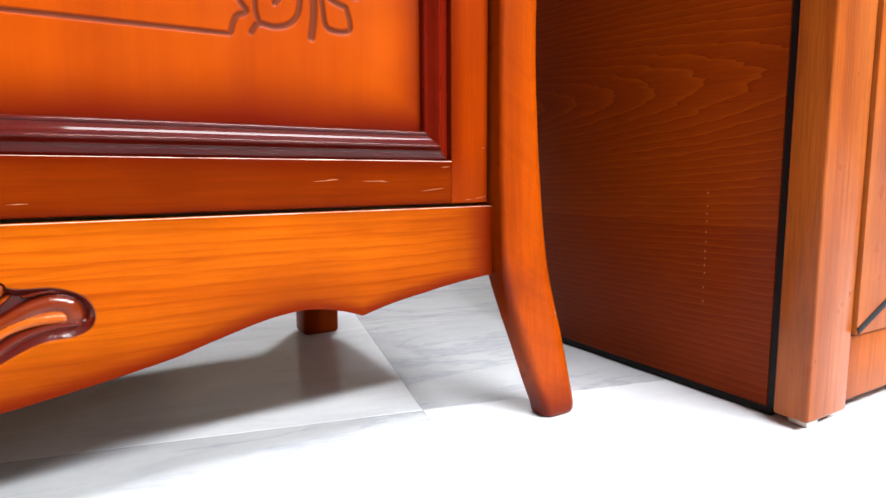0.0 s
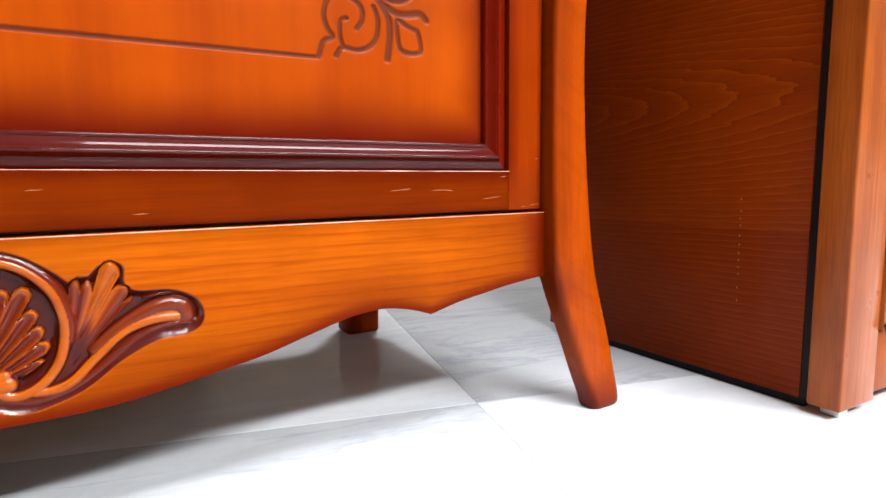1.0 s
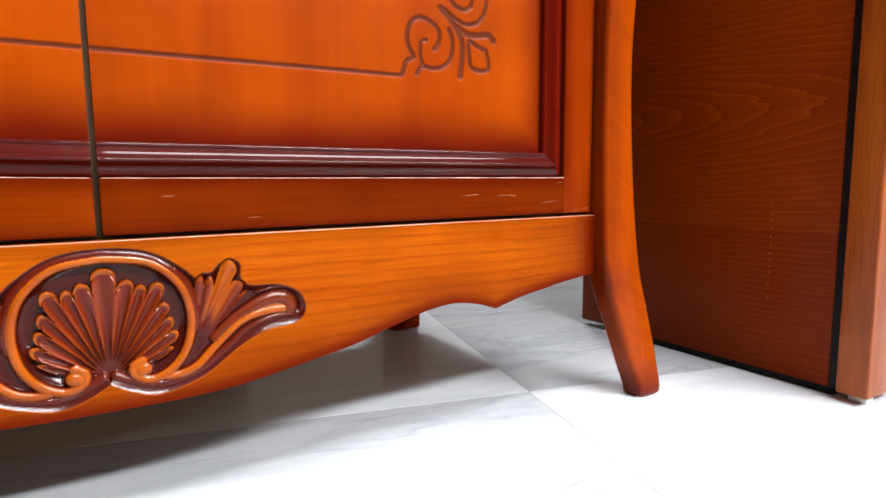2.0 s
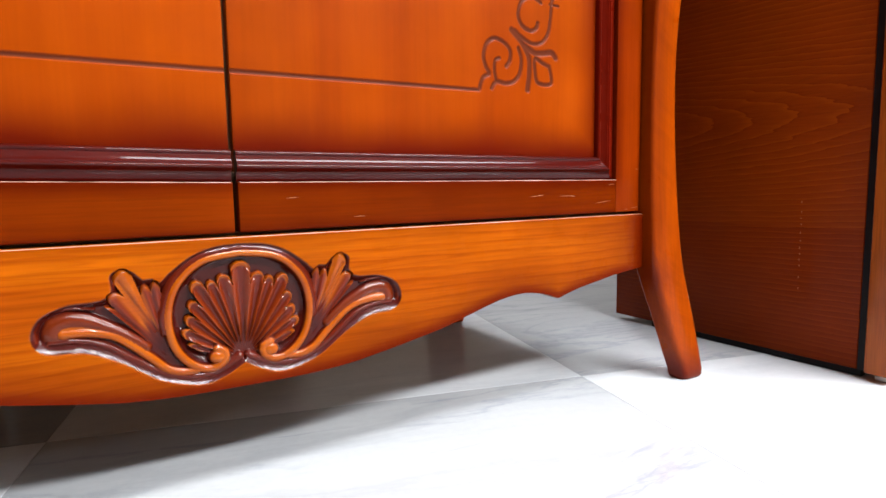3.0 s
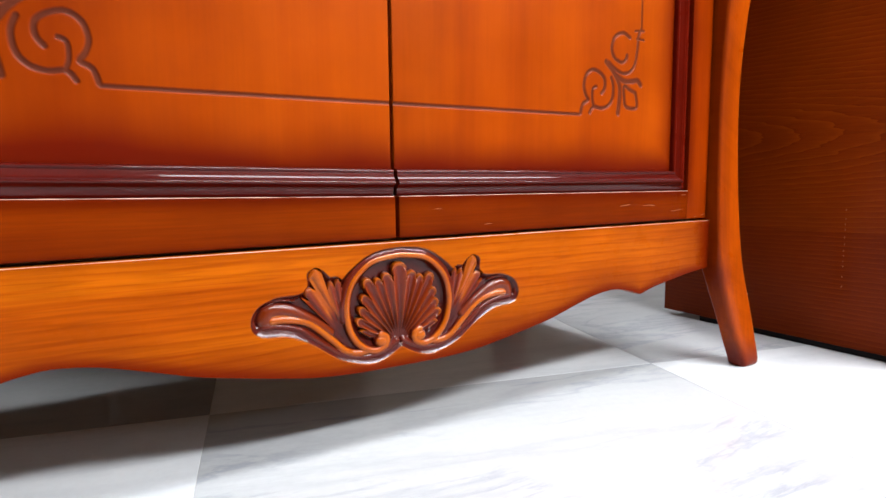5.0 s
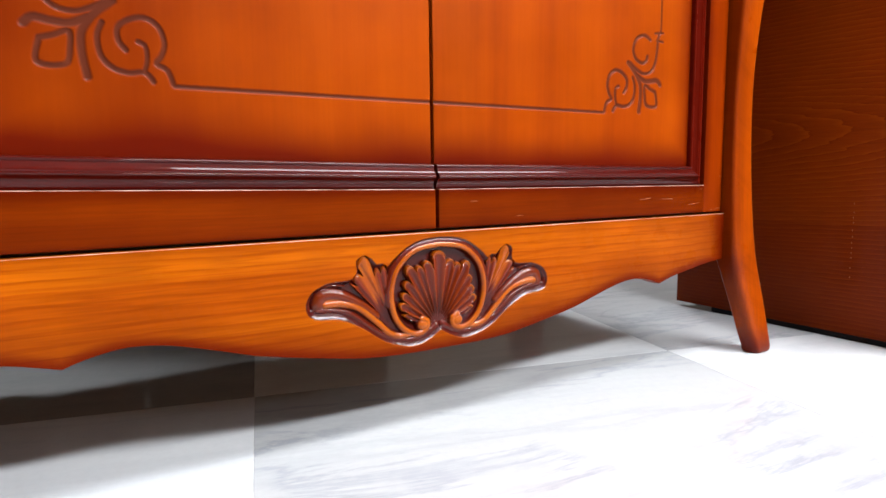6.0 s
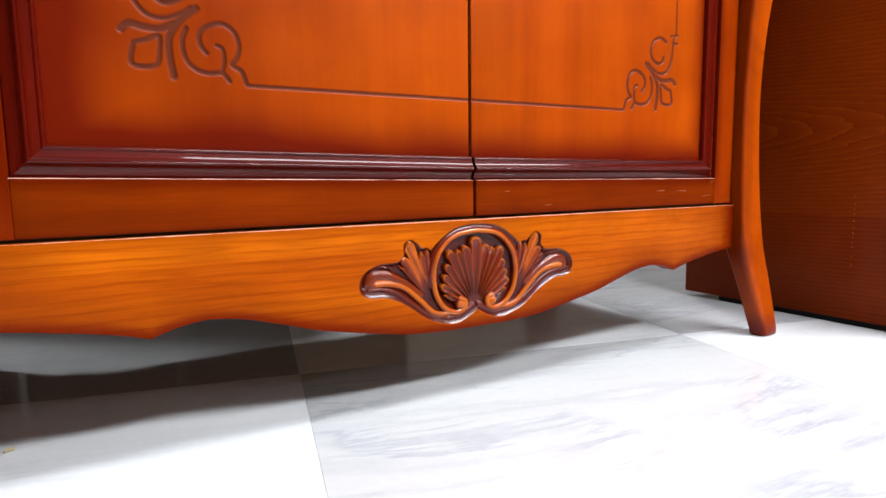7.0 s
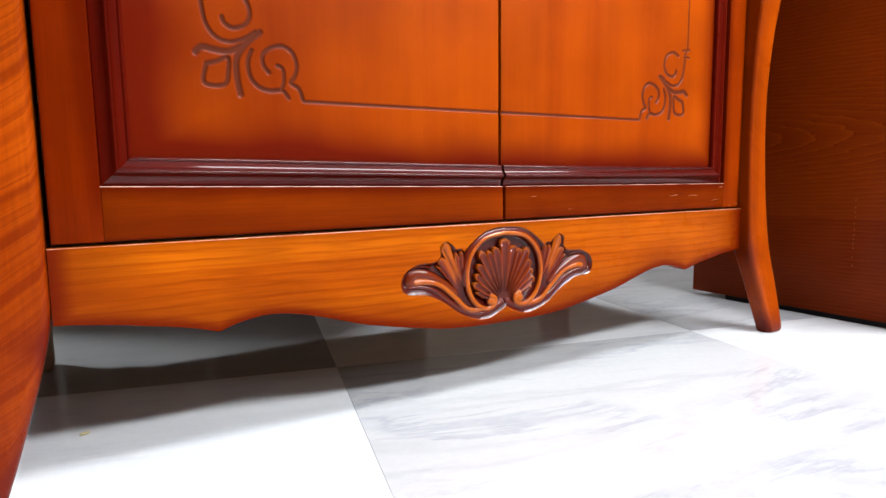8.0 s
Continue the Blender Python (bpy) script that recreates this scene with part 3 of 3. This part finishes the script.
def sabre_leg(side):
    zz = np.unique(np.concatenate([np.linspace(0, TOP_Z + 0.003, 90), [0.0015, 0.004]]))
    table = np.array([LEG_OUT, LEG_IN, LEG_Y, LEG_DEEP]).T
    curve = spline(np.column_stack([np.array(LEG_Z), table]), 0.004)
    o, i, f, deep = (np.interp(zz, curve[:, 0], curve[:, k]) for k in (1, 2, 3, 4))
    loops, stain, arch = [], [], []
    for k, z in enumerate(zz):
        shrink = 0.0025 if z == 0 else 0.0008 if z < 0.002 else 0
        xa, xb, ya, yb = i[k] + shrink, o[k] - shrink, f[k] + shrink, f[k] + deep[k] - shrink
        ring, stain_and_shade = [], []
        soft = 0.010 - 0.005 * float(smoothstep(0.12, 0.18, z))
        for cx, cy, start, r in ((xb, ya, -90, 0.013), (xb, yb, 0, 0.008), (xa, yb, 90, 0.006), (xa, ya, 180, soft)):
            ox, oy = (cx - r if cx == xb else cx + r), (cy + r if cy == ya else cy - r)
            for a in range(7):
                ang = radians(start + a * 15)
                ring.append((side * (ox + r * math.cos(ang)), oy + r * math.sin(ang), z))
        for px, py, _ in ring:
            worn = noise.noise((px * 30, py * 30, z * 18))
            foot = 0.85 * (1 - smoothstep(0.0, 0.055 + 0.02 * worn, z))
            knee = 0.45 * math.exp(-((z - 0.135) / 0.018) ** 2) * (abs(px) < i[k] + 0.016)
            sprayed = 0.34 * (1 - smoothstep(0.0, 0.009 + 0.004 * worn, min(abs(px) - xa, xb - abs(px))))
            # side < 0 leg: shade painted in, deeper lower down, over the sprayed stain
            stain_and_shade.append(min(1.0, float(foot + knee + sprayed) + (0.14 + 0.40 * (1 - float(smoothstep(0.08, 0.34, z))) if side < 0 else 0.0)))
        loops.append(ring)
        stain.append(stain_and_shade)
        arch.append([z + side * 3.7 - 42 * (abs(px) - 0.40 * xa - 0.60 * xb) ** 2 + 0.006 * noise.noise((px * 40, py * 40, z * 12)) for px, py, _ in ring])
    caps = [[(np.mean([p[0] for p in loops[e]]), np.mean([p[1] for p in loops[e]]), loops[e][0][2])] * 28 for e in (0, -1)]
    pts = np.array([caps[0], *loops, caps[1]])
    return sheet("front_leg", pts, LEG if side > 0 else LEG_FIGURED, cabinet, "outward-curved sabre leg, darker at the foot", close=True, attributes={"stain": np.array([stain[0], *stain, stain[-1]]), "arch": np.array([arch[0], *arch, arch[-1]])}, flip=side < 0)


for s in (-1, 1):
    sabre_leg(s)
bm = block(0.420, 0.474, 0.388, 0.436, 0.0, 0.199, 0.006, 3)
for v in bm.verts:
    if v.co.z < 0.05:
        v.co.x -= 0.002 * (0.05 - v.co.z) / 0.05
part("rear_leg", bm, STILE, cabinet, "short square rear leg")
# leg added out of sight behind the front one, in board colour
part("rear_leg", block(-0.552, -0.507, 0.388, 0.434, 0.0, 0.149, 0.006, 3), DARK_INSIDE, cabinet, "short square rear leg in dull brown board colour")

# doors: stile, rail, moulding, panel with engraved corner scrolls
ENGRAVED = [
    ([(0, 0.3462), (0.250, 0.3462)], 0.0016),
    ([(0.285, 0.373), (0.290, 0.380), (0.290, 0.390), (0.282, 0.397), (0.270, 0.400), (0.260, 0.394), (0.256, 0.381), (0.259, 0.370), (0.263, 0.364), (0.255, 0.359), (0.251, 0.348)], 0.0021),
    ([(0.276, 0.3805), (0.272, 0.379), (0.270, 0.375), (0.270, 0.365), (0.272, 0.358)], 0.0018),
    ([(0.301, 0.393), (0.305, 0.382), (0.303, 0.367), (0.295, 0.358), (0.284, 0.355), (0.272, 0.356), (0.266, 0.349)], 0.0021),
    ([(0.292, 0.411), (0.304, 0.401), (0.312, 0.391), (0.316, 0.382), (0.316, 0.366), (0.3135, 0.350)], 0.0030),
    ([(0.353, 0.387), (0.347, 0.392), (0.336, 0.3905), (0.323, 0.390), (0.310, 0.396)], 0.0030),
    ([(0.344, 0.377), (0.3465, 0.359), (0.328, 0.3585), (0.324, 0.371), (0.324, 0.384), (0.334, 0.380), (0.344, 0.377)], 0.0021),
    ([(0.332, 0.4435), (0.320, 0.448), (0.306, 0.442), (0.301, 0.428), (0.306, 0.417), (0.318, 0.4125), (0.326, 0.417), (0.3275, 0.422)], 0.0021),
    ([(0.352, 0.456), (0.3475, 0.447), (0.3455, 0.429), (0.342, 0.413), (0.333, 0.402), (0.319, 0.3995), (0.305, 0.405), (0.2965, 0.411)], 0.0020),
    ([(0.3525, 0.456), (0.3525, 0.90)], 0.0014),
    ([(0.341, 0.4525), (0.3565, 0.4545)], 0.0013),
    ([(0.344, 0.4435), (0.3565, 0.4430)], 0.0013),
]
PANEL_Y = 0.0095
px = np.unique(np.round(np.concatenate([np.linspace(0.0022, 0.235, 24), np.linspace(0.235, 0.362, 170), np.linspace(0.362, 0.424, 20)]), 6))
pz = np.unique(np.round(np.concatenate([np.linspace(0.276, 0.335, 22), np.linspace(0.335, 0.465, 174), np.linspace(0.465, TOP_Z - 0.03, 24)]), 6))
PX, PZ = np.meshgrid(px, pz)
cut = np.zeros_like(PX)
for line, r in ENGRAVED:
    line = spline(line, 0.002) if len(line) > 2 else np.array(line, float)
    d, _ = nearest(PX, PZ, line)
    cut = np.maximum(cut, np.clip(1.5 - d / (r * 0.95), 0, 1))
wander = np.array([[noise.noise((float(a) * 14, float(b) * 14, 5.0)) for a in px] for b in pz]) * 0.010
groove_glaze = 0.78 * smoothstep(0.1, 0.8, cut)

# moulding: inset from its outer edge, y
PROFILE = [(0.0000, 0.0075), (0.0006, 0.0060), (0.0020, 0.0056), (0.0045, 0.0052), (0.0080, 0.0042), (0.0112, 0.0022), (0.0134, -0.0006), (0.0146, -0.0018), (0.0156, -0.0020), (0.0166, -0.0016), (0.0172, -0.0006), (0.0184, -0.0008), (0.0196, 0.0004), (0.0216, 0.0016), (0.0240, 0.0028), (0.0262, 0.0036), (0.0270, 0.0030), (0.0284, 0.0026), (0.0298, 0.0032), (0.0308, 0.0050), (0.0312, 0.0098)]
STILE_IN = 0.4395


def rail_top(x):
    """The rails were planed a little out of true: higher at the hinge of one door."""
    return 0.2565 + (-0.007 * x if x > 0 else -0.017 * x)



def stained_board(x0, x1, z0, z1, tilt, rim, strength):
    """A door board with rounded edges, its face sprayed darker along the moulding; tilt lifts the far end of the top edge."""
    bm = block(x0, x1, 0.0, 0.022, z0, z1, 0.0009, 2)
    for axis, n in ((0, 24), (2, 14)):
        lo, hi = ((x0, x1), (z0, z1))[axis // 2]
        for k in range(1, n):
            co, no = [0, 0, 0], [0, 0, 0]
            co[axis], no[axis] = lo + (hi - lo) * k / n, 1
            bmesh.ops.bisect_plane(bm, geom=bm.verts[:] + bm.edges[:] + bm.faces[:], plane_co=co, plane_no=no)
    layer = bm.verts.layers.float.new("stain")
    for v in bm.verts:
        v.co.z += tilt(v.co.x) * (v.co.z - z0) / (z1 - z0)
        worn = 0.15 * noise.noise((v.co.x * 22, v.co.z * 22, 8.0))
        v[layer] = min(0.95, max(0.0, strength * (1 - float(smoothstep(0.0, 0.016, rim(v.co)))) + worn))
    return bm


def cabinet_door(side, name_label):
    door = under(new("door"), cabinet)
    tagged(door, name_label)
    lo, hi = sorted((side * 0.0020, side * (STILE_IN + 0.0002)))
    base = rail_top(0)
    rise = lambda x: rail_top(x) - base
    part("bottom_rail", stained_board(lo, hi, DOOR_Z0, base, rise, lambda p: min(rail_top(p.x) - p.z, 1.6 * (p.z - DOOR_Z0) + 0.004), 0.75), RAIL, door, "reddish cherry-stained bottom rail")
    lo, hi = sorted((side * (STILE_IN + 0.00025), side * HALF))
    part("stile", stained_board(lo, hi, DOOR_Z0, TOP_Z - 0.002, lambda x: 0.0, lambda p: min(0.8 * (abs(p.x) - STILE_IN) if p.z > base else 0.02, 2.2 * (HALF - abs(p.x)) + 0.003), 0.8), STILE if side > 0 else STILE_SHADED, door)
    lo, hi = sorted((side * 0.0020, side * (STILE_IN + 0.0002)))
    part("top_rail", block(lo, hi, 0.0, 0.022, TOP_Z - 0.041, TOP_Z - 0.002, 0.0013, 3), RAIL, door)
    edge = np.minimum((0.414 - PX) * (0.62 if side < 0 else 0.9), PZ - 0.287)
    panel_stain = 0.92 * (1 - smoothstep(-0.012, (0.056 if side < 0 else 0.044) + wander, edge)) ** 1.3
    # side < 0: dimmer light painted in as darkening towards the hinge
    panel_stain = np.clip(panel_stain + (0.07 + 0.34 * smoothstep(0.05, 0.34, PX) if side < 0 else 0.08) + 10 * wander, 0, 0.95)
    pts = np.stack([side * PX, PANEL_Y + 0.0014 * smoothstep(0, 1, cut), PZ + 0.0018], -1)
    sheet("panel", pts, PANEL, door, "glossy orange veneer panel with engraved scrolls and sprayed darker rim", attributes={"stain": panel_stain, "glaze": groove_glaze}, flip=side > 0)
    lo, hi = sorted((side * 0.0020, side * 0.440))
    part("panel_backing", block(lo, hi, PANEL_Y + 0.003, 0.021, base + 0.009, TOP_Z - 0.042, 0), PANEL, door)
    d = np.array([p[0] for p in PROFILE]) * 0.86
    y = np.array([p[1] for p in PROFILE])
    near, far = rail_top(side * 0.0020), rail_top(side * STILE_IN)
    rows = [np.stack([np.full_like(d, side * 0.0020), y, near + d], 1), np.stack([side * (STILE_IN - d), y, far + d], 1)]
    sheet("bottom_moulding", np.array(rows), MAHOGANY, door, "dark mahogany fluted moulding", flip=side < 0)
    cap = bmesh.new()
    verts = [cap.verts.new((side * 0.0021, b, near + a)) for a, b in zip(d, y)] + [cap.verts.new((side * 0.0021, 0.012, near + d[-1])), cap.verts.new((side * 0.0021, 0.012, near + d[0]))]
    cap.faces.new(verts)
    part("moulding_end", cap, MAHOGANY, door, smooth=False)
    rows = [np.stack([side * (STILE_IN - d), y, far + d], 1), np.stack([side * (STILE_IN - d), y, np.full_like(d, TOP_Z - 0.042)], 1)]
    sheet("side_moulding", np.array(rows), MAHOGANY_SIDE, door, "dark mahogany fluted moulding", flip=side < 0)
    return door


cabinet_door(-1, "closed cabinet door hinged beside the leg")
right_door = cabinet_door(1, "closed cabinet door with small pale scuffs along its bottom rail")

# pale beads along the edges stand in for their specular highlight


def edge_highlight(xa, xb, y, z, r, parent, rise=0.0):
    bm = bmesh.new()
    n = 60
    loops = []
    for k in range(n + 1):
        x = xa + (xb - xa) * k / n
        rr = r * (0.75 + 0.45 * noise.noise((x * 40, y * 50, z * 30)))
        loops.append([bm.verts.new((x, y + rr * math.cos(a), z + rise * k / n + rr * math.sin(a))) for a in [q * math.tau / 6 for q in range(6)]])
    for a, b in zip(loops, loops[1:]):
        for q in range(6):
            bm.faces.new((a[q], a[(q + 1) % 6], b[(q + 1) % 6], b[q]))
    part("edge_highlight", bm, GLINT, parent, "pale bead painting the highlight on the lacquered edge")


edge_highlight(-0.483, 0.483, front + 0.0011, APRON_TOP - 0.0006, 0.0007, cabinet)
for door in [ob for ob in cabinet.children if ob.name.startswith("door")]:
    side = 1 if door == right_door else -1
    edge_highlight(side * 0.0035, side * (STILE_IN + 0.001), 0.0006, rail_top(0) - 0.0003, 0.00065, door, rail_top(side * STILE_IN) - rail_top(0))

# pale scuffs on the bottom rail
for sx, sz, length, tilt in ((0.318, 0.2370, 0.021, 3), (0.325, 0.2378, 0.010, 2), (0.362, 0.2362, 0.024, 0), (0.371, 0.2356, 0.010, -2), (0.419, 0.2278, 0.027, 5), (0.458, 0.2178, 0.008, 2), (0.472, 0.2195, 0.014, 8), (0.110, 0.2240, 0.013, 1), (0.047, 0.2425, 0.012, 2), (0.433, 0.2482, 0.011, 5), (0.475, 0.2660, 0.005, 0)):
    bm = bmesh.new()
    n = 9
    top = [bm.verts.new((length * (k / (n - 1) - 0.5), 0, 0.0004 * math.sin(math.pi * k / (n - 1)) + 0.00025 * noise.noise((sx * 90, k * 0.7, 0)))) for k in range(n)]
    bot = [bm.verts.new((length * (k / (n - 1) - 0.5), 0, -0.0003 * math.sin(math.pi * k / (n - 1)) + 0.00025 * noise.noise((sx * 90, k * 0.7, 0)))) for k in range(n)]
    for k in range(n - 1):
        bm.faces.new((bot[k], bot[k + 1], top[k + 1], top[k]))
    bmesh.ops.transform(bm, matrix=Matrix.Translation((sx, -0.00012, sz)) @ Matrix.Rotation(radians(-tilt), 4, "Y"), verts=bm.verts[:])
    part("scuff", bm, SCRATCH, right_door, "pale scuff in the lacquer")

for nx, ny, nz, nr in ((0.5440, -0.0266, 0.103, 0.0018), (0.5530, -0.0345, 0.020, 0.0016), (0.5560, -0.0330, 0.024, 0.0013)):
    bm = bmesh.new()
    bmesh.ops.create_uvsphere(bm, u_segments=10, v_segments=6, radius=nr, matrix=Matrix.Translation((nx, ny, nz)) @ Matrix.Diagonal((0.8, 0.5, 1.5, 1)))
    part("nick", bm, SCRATCH, cabinet, "small pale nick in the leg")

# ---- the taller cabinet beside it ----
SIDE_X, POST_W = 0.719, 0.058
wardrobe = thing("wardrobe", "reddish-brown wooden wardrobe with a black inlaid strip at its corner post", "wardrobe", (1.2, 0.03, 0))
part("side_panel", block(SIDE_X, SIDE_X + 0.018, -0.1445, 0.258, 0.010, 1.9, 0.0008), VENEER, wardrobe, "dark red-brown side panel with arched cathedral grain")
part("black_strip", block(SIDE_X + 0.0012, SIDE_X + 0.02, -0.1565, -0.1449, 0.010, 1.9, 0), BLACK, wardrobe, "black inlay strip")
part("foot_strip", block(SIDE_X + 0.004, SIDE_X + 0.018, -0.148, 0.180, 0.0, 0.0098, 0.001), BLACK, wardrobe, "black plastic edge strip under the side")
part("corner_post", block(SIDE_X - 0.010, SIDE_X + POST_W, -0.1900, -0.1568, 0.010, 1.9, 0.0022, 3), WALNUT_FRONT, wardrobe)
part("glide", block(SIDE_X + 0.002, SIDE_X + 0.022, -0.184, -0.164, 0.0, 0.0098, 0.003, 2), PLASTIC, wardrobe, "pale plastic glide under the post")
part("bottom_rail", block(SIDE_X + POST_W + 0.0005, 1.62, -0.1880, -0.160, 0.018, 0.0835, 0.0012), WALNUT_FRONT, wardrobe)
part("door", block(SIDE_X + POST_W + 0.0040, 1.62, -0.1925, -0.160, 0.0848, 1.88, 0.0012), WALNUT_FRONT, wardrobe)
bm = block(0.0, 0.45, -0.0008, 0.0008, -0.0035, 0.0035, 0.0004)
bmesh.ops.transform(bm, matrix=Matrix.Translation((SIDE_X + POST_W + 0.005, -0.1928, 0.0885)) @ Matrix.Rotation(radians(-24), 4, "Y"), verts=bm.verts[:])
part("inlay_strip", bm, BLACK, wardrobe, "slanting black inlay strip on the door")
part("carcass", block(SIDE_X + 0.019, 1.62, -0.163, 0.255, 0.03, 1.9, 0), DARK_INSIDE, wardrobe)
part("side_panel", block(1.621, 1.64, -0.19, 0.258, 0.0, 1.9, 0.001), VENEER, wardrobe)
part("top", block(SIDE_X - 0.01, 1.65, -0.208, 0.262, 1.901, 1.93, 0.004), WALNUT_FRONT, wardrobe)
# row of pale pin marks in the veneer
for k, z in enumerate([0.220, 0.2065, 0.198, 0.190, 0.1785, 0.168, 0.158, 0.150, 0.142, 0.134, 0.118, 0.103]):
    bm = bmesh.new()
    bmesh.ops.create_uvsphere(bm, u_segments=8, v_segments=5, radius=0.0009, matrix=Matrix.Translation((SIDE_X - 0.0001, -0.067 - 0.0005 * (k % 2), z)) @ Matrix.Diagonal((0.35, 0.8, 1.5, 1)))
    part("pin_mark", bm, SCRATCH, wardrobe, "pale pin mark in the veneer")

# ---- the dark cabinet standing behind ----
rear = thing("rear_cabinet", "dark brown cabinet with pale vertical edge strips on its front", "cabinet", (-0.2, 0.9, 0))
REAR_TURN = Matrix.Translation((0.240, 0.635, 0)) @ Matrix.Rotation(radians(-11.5), 4, "Z")
REAR_PIECES = [("body", (-1.03, 0.0, 0.0, 0.38, 0.0, 1.05), DARK_BOARD, ""), ("top", (-1.04, 0.01, -0.01, 0.40, 1.051, 1.08), DARK_BOARD, "")]
REAR_PIECES += [("edge_strip", (along - 0.006, along + 0.006, -0.0035, -0.0002, 0.001, 1.05), PLASTIC, "pale vertical edge strip") for along in (-0.772, -0.495, -0.007)]
for name, box, material, label in REAR_PIECES:
    bm = block(*box, 0.0008 if name == "edge_strip" else 0.003)
    bmesh.ops.transform(bm, matrix=REAR_TURN, verts=bm.verts[:])
    part(name, bm, material, rear, label)

# a fleck on the floor
bm = block(-0.0048, 0.0048, -0.0017, 0.0017, 0, 0.0018, 0.0007)
for v in bm.verts:
    v.co.z += 0.0015 * abs(math.sin(v.co.x * 300))
fleck = part("straw_fleck", bm, STRAW, None)
fleck.matrix_world = pose(-0.470, 0.113, 0.0, 0, 0, 20)
tagged(fleck, "small yellow straw fleck lying on the floor", "debris")

# ---- floor tiles ----
TILE_SIZE, JOINT, ANGLE = 0.608, 0.0005, -13.5
CORNER = Vector((0.433, 0.047, 0))
tile_mesh = [None, None, None]
turned = Matrix.Rotation(radians(ANGLE), 4, "Z")
for i in range(-14, 14):
    for j in range(-14, 14):
        centre = CORNER + turned @ Vector(((i + 0.5) * TILE_SIZE, (j + 0.5) * TILE_SIZE, 0))
        if not (x0 + 0.42 < centre.x < x1 - 0.42 and y0 + 0.42 < centre.y < y1 - 0.42):
            continue
        kind = 1 if (i * 5 + j * 3) % 7 in (0, 3, 6) else 2 if (i, j) == (0, 0) or (i * 3 + j * 4) % 11 == 5 else 0
        if tile_mesh[kind] is None:
            h = (TILE_SIZE - JOINT) / 2
            piece = part("tile", block(-h, h, -h, h, -0.009, 0, 0.0003, 1), (TILE, TILE_VEINED, TILE_GREY)[kind], floor, smooth=False)
            tile_mesh[kind] = piece.data
        else:
            piece = under(new("tile", tile_mesh[kind]), floor)
        piece.matrix_basis = Matrix.Translation(centre) @ turned
